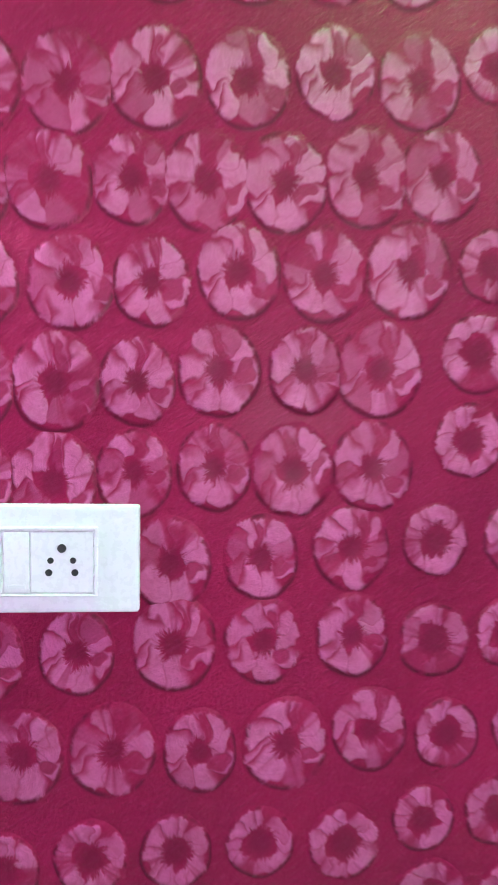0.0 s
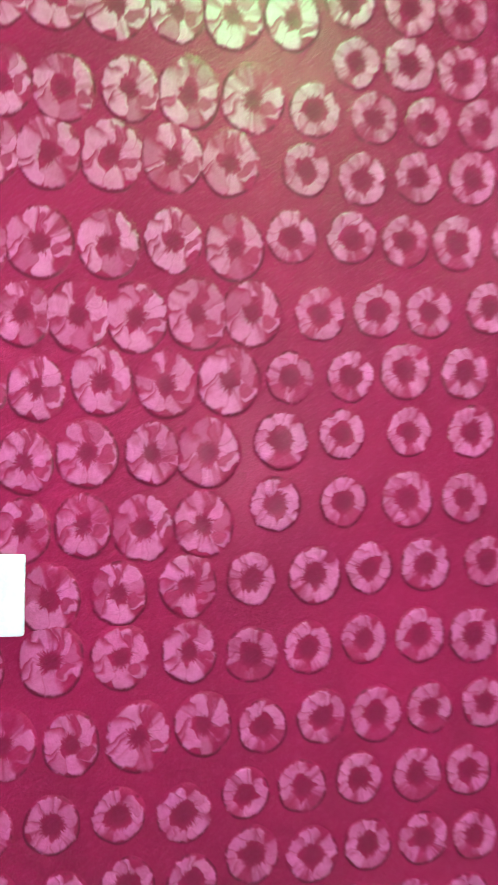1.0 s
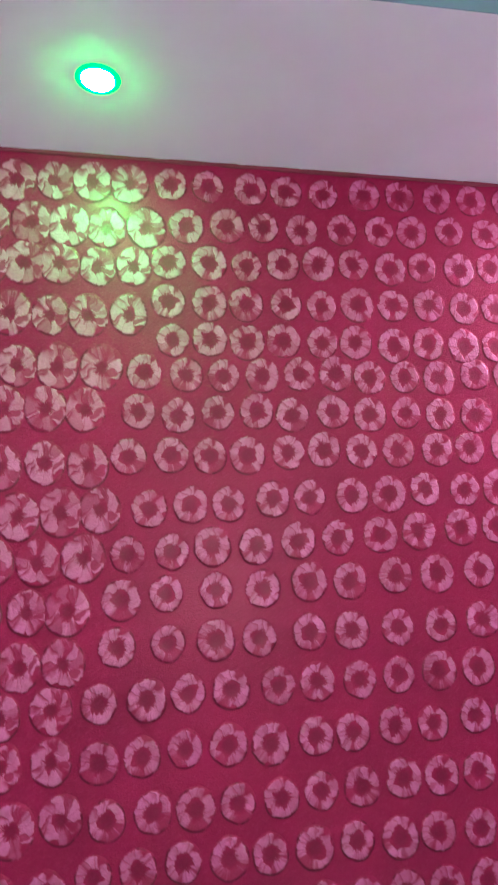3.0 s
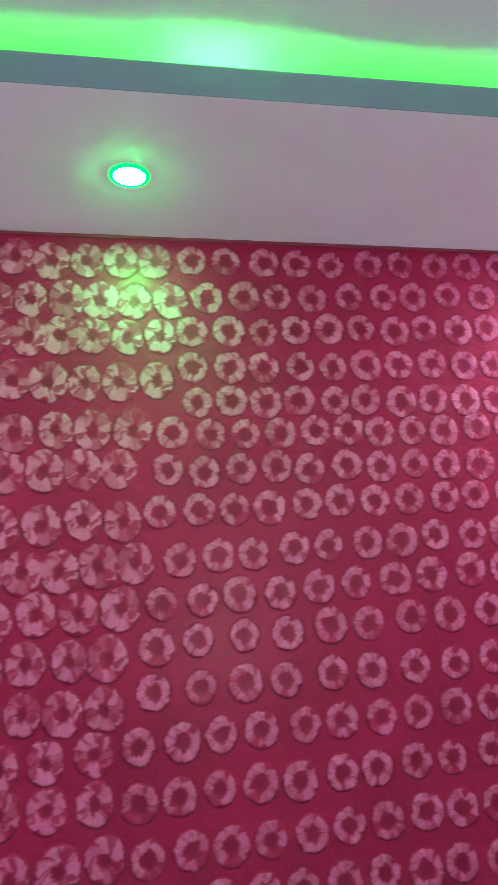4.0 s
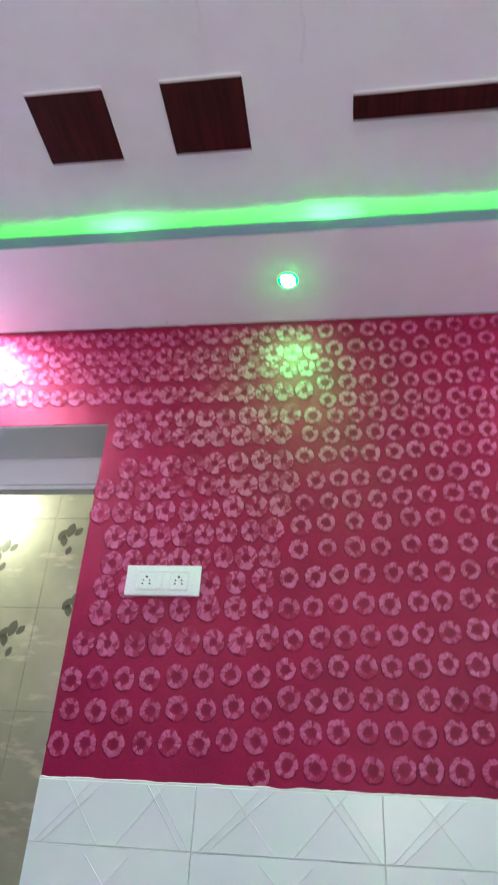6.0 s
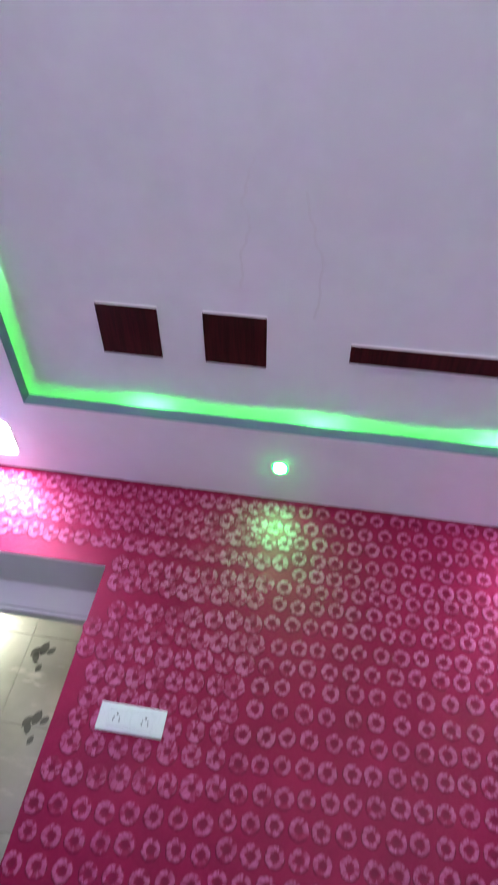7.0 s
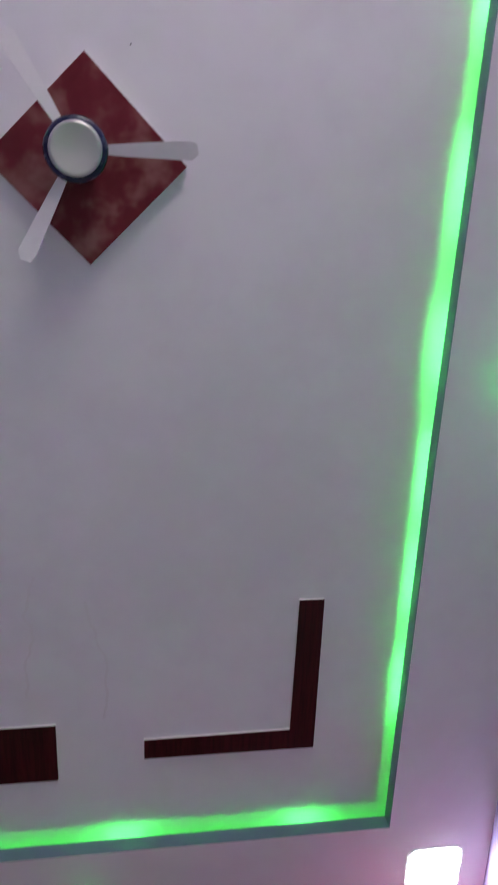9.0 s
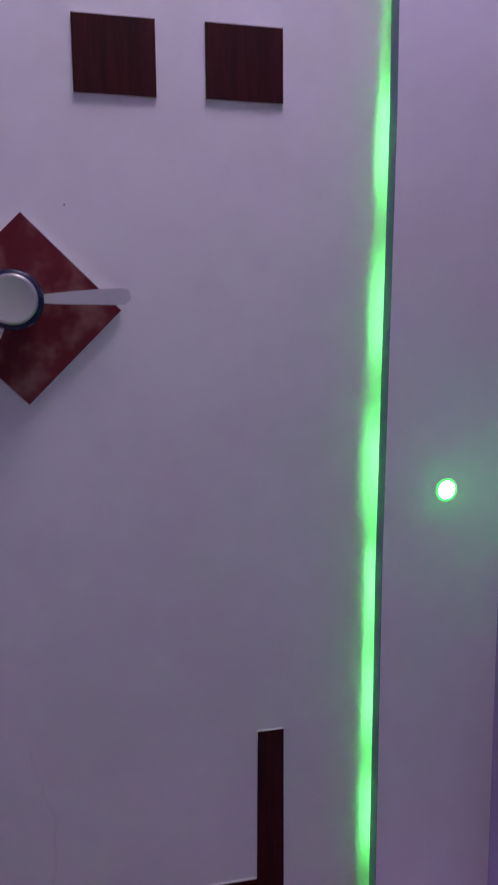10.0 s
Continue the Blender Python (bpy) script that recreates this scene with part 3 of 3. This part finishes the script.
def scaled(shape, radius, tilt, stretch):
    c, s = math.cos(tilt), math.sin(tilt)
    v, f, u = shape
    return [(radius * (p[0] * c - p[2] * s) * 0.97, p[1], radius * (p[0] * s + p[2] * c) * stretch + 0.004 * (stretch > 1.1)) for p in v], f, u


def near_field(x, z):
    return -0.30 < x < 0.80 and z > 1.30


spots = []
for x, z, gap, rise in RIGHT:
    k = 0
    while x + k * gap < EAST - 0.035:
        px = x + k * gap
        if z + rise * min(k * gap, 0.75) < SOFFIT - 0.035:
            spots.append((px + rng.uniform(-0.004, 0.004), z + rise * min(k * gap, 0.75) + rng.uniform(-0.004, 0.004), "open"))
        k += 1
for x, z, gap in LEFT:
    k = 0
    stop = DOOR_X + 0.03 if z < DOOR_Z + 0.03 else WEST + 0.04
    while x - k * gap > stop:
        spots.append((x - k * gap + rng.uniform(-0.003, 0.003), z - 0.06 * min(k * gap, 0.4) * (z < 2.0) + rng.uniform(-0.004, 0.004), "petal" if z > 1.33 else "open"))
        k += 1
spots = [s for s in spots if s[1] > DADO + 0.03]
near = [s for s in spots if near_field(s[0], s[1])]
near.sort(key=lambda s: abs(s[0] - 0.25) + 0.5 * abs(s[1] - 1.9))
far = [s for s in spots if s not in near[:300]]
shared = {}
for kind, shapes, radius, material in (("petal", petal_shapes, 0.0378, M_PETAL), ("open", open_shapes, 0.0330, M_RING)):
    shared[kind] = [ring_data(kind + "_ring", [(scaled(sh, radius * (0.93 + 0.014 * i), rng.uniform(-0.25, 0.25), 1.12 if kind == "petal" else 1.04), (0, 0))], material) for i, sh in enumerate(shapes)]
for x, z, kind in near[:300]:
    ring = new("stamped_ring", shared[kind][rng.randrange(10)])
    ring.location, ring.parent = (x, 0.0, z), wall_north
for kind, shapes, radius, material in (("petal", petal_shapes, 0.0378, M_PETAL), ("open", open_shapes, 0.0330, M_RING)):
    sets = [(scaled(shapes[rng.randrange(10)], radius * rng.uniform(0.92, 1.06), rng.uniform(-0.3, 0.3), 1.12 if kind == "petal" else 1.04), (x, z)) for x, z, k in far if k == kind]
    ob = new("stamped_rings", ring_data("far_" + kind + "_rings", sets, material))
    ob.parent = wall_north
    tagged(ob, kind="stuff")

# ---- white tiles under the pink wall ----
TILE_W, EDGE_H, TILE_H = 0.45, 0.140, 0.295
dado = structure("dado", boxed((DOOR_X, -0.0040, 0.0), (EAST, -0.0005, DADO - 0.004)), M_GROUT, "white glazed embossed tiles along the foot of the wall", "wall tiles")


def tile(w, h, ridges):
    bm = boxed((-w / 2 + 0.0008, -0.0095, -h / 2 + 0.0008), (w / 2 - 0.0008, -0.0042, h / 2 - 0.0008), 0.0012, 1)
    for x0, z0, x1, z1, half in ridges:
        a, b = Vector((x0, -0.0096, z0)), Vector((x1, -0.0096, z1))
        d = (b - a).normalized()
        side = Vector((-d.z, 0, d.x)) * half
        ridge = [a - side, b - side, b + side, a + side]
        crest = [a + Vector((0, -0.0024, 0)), b + Vector((0, -0.0024, 0))]
        vs = [bm.verts.new(p) for p in ridge + crest]
        for q in ((0, 1, 5, 4), (4, 5, 2, 3), (0, 4, 3), (1, 2, 5)):
            bm.faces.new([vs[i] for i in q])
    bmesh.ops.recalc_face_normals(bm, faces=bm.faces)
    me = bpy.data.meshes.new("tile")
    bm.to_mesh(me)
    bm.free()
    me.materials.append(M_TILE)
    return me


H = EDGE_H / 2 - 0.004
edge_tile = tile(TILE_W, EDGE_H, [(-0.185, -H, -0.035, H, 0.0016), (-0.205, -H, -0.07, H, 0.0010), (0.09, H, 0.195, -H, 0.0016), (0.115, H, 0.215, -H, 0.0010),
                                  (0.02, -H, 0.14, H, 0.0010), (-0.14, H, -0.03, -H, 0.0010)])
plain_tile = tile(TILE_W, TILE_H, [(-0.2, -0.13, 0.06, 0.13, 0.0014), (-0.06, 0.13, 0.2, -0.13, 0.0014)])
x = 0.49 - 2 * TILE_W
while x < EAST:
    lo, hi = max(x, DOOR_X), min(x + TILE_W, EAST)
    z = DADO
    for height, data in ((EDGE_H, edge_tile), (TILE_H, plain_tile), (TILE_H, plain_tile), (TILE_H, plain_tile)):
        if hi - lo > 0.03:
            ob = new("tile", data)
            ob.location, ob.parent = ((lo + hi) / 2, 0.0, z - height / 2), dado
            ob.scale = ((hi - lo) / TILE_W, 1, 1)
        z -= height
    x += TILE_W

# ---- washroom wall tiles with leaf prints ----
washroom_wall = bpy.data.objects["wall_1"]
wash_tile = bpy.data.meshes.new("wash_tile")
bm = boxed((-0.1495, -0.008, -0.2245), (0.1495, 0.0, 0.2245), 0.0015, 1)
bm.to_mesh(wash_tile)
bm.free()
wash_tile.materials.append(M_MARBLE)
for i in range(6):
    for j in range(6):
        ob = new("tile", wash_tile)
        ob.location, ob.parent = (-1.75 + 0.30 * i, 1.099, 0.225 + 0.45 * j), washroom_wall


def leaf(length, width):
    pts = [(length * t, width * math.sin(math.pi * t) ** 0.8 * side) for side in (1, -1) for t in ([0, 0.2, 0.4, 0.6, 0.8] if side > 0 else [1, 0.8, 0.6, 0.4, 0.2])]
    return prism(pts, 1, -0.0008, 0.0)


for cx, cz in ((-0.935, 2.103), (-0.844, 1.760), (-1.12, 1.62), (-1.25, 2.02)):
    print_ = empty("leaf_print", (cx, 1.0905, cz), "dark green leaf sprig printed on the marble tile", "tile print", "leaf prints on the washroom tiles")
    for dx, dz, turn, size in ((-0.035, 0.03, 60, 0.055), (0.012, 0.045, 75, 0.065), (0.0, 0.0, 100, 0.05), (0.045, 0.055, 50, 0.045), (0.02, -0.045, 70, 0.04)):
        l = part("leaf", leaf(size, size * 0.28), M_LEAF, print_)
        l.matrix_basis = Matrix.Translation((dx, 0, dz)) @ Matrix.Rotation(radians(-turn), 4, "Y") @ Matrix.Scale(1.25, 4)


# ---- joints: a painted bead over the tiles and an uneven dark edge under the ceiling border ----
def bead(name, x0, x1, y, z, size, wander, material, label):
    bm = bmesh.new()
    rows, n = [], int((x1 - x0) / 0.012)
    for i in range(n + 1):
        x = x0 + (x1 - x0) * i / n
        a = wander * (noise.noise(Vector((x * 14, z, 3))) + 0.6 * noise.noise(Vector((x * 60, z, 7))))
        b = size * (1 + 0.5 * noise.noise(Vector((x * 22, 5, z))))
        rows.append([bm.verts.new((x, y + p * b * 0.5, z + a * up + q * b)) for p, q, up in ((0, -1, 0), (-1, -0.7, 0), (-1, 0.6, 1), (0, 1, 1))])
    for r, q in zip(rows, rows[1:]):
        for i in range(3):
            bm.faces.new((r[i], q[i], q[i + 1], r[i + 1]))
    bmesh.ops.recalc_face_normals(bm, faces=bm.faces)
    return structure(name, bm, material, label, "trim")


bead("tile_bead", DOOR_X + 0.002, EAST, -0.006, DADO + 0.001, 0.005, 0.0025, M_EDGE, "uneven white paint edge along the tile top")
bead("ceiling_bead", WEST, EAST, -0.0008, SOFFIT - 0.002, 0.005, 0.005, M_CRIMSON_EDGE, "uneven dark crimson edge under the ceiling border")


def hairline(points, width):
    """A filled crack in the ceiling paint, wandering between a few places."""
    bm, rows = bmesh.new(), []
    for (x0, y0), (x1, y1) in zip(points, points[1:]):
        for i in range(12):
            t = i / 12
            x, y = x0 + (x1 - x0) * t, y0 + (y1 - y0) * t
            d = 0.012 * noise.noise(Vector((x * 25, y * 25, 1)))
            w = width * (0.7 + 0.5 * noise.noise(Vector((x * 60, y * 60, 4))))
            rows.append([bm.verts.new((x + d + s * w, y, CEIL - h)) for s, h in ((-1, 0.0001), (0, 0.0005), (1, 0.0001))])
    for r, q in zip(rows, rows[1:]):
        for i in range(2):
            bm.faces.new((r[i], q[i], q[i + 1], r[i + 1]))
    return bm


CRACKS = [[(0.124, -1.388), (0.098, -1.257), (0.120, -1.174), (0.088, -1.097), (0.092, -0.950)], [(0.276, -1.300), (0.307, -1.168), (0.337, -1.080), (0.332, -0.944), (0.330, -0.860)]]
for path in CRACKS:
    structure("ceiling_crack", hairline(path, 0.006), M_CRACK, "faint filled hairline crack in the white ceiling paint", "crack")

for x, y, z in ((-0.210, -0.024, SOFFIT), (0.440, -2.835, CEIL)):
    pin = tagged(part("nail_head", lathe([(0.0, 0.0), (0.0022, -0.0002), (0.0018, -0.0010), (0.0, -0.0013)], 12), M_HOLE), "tiny dark nail head stuck in the white ceiling", "nail", "nail heads in the ceiling")
    pin.location = (x, y, z)
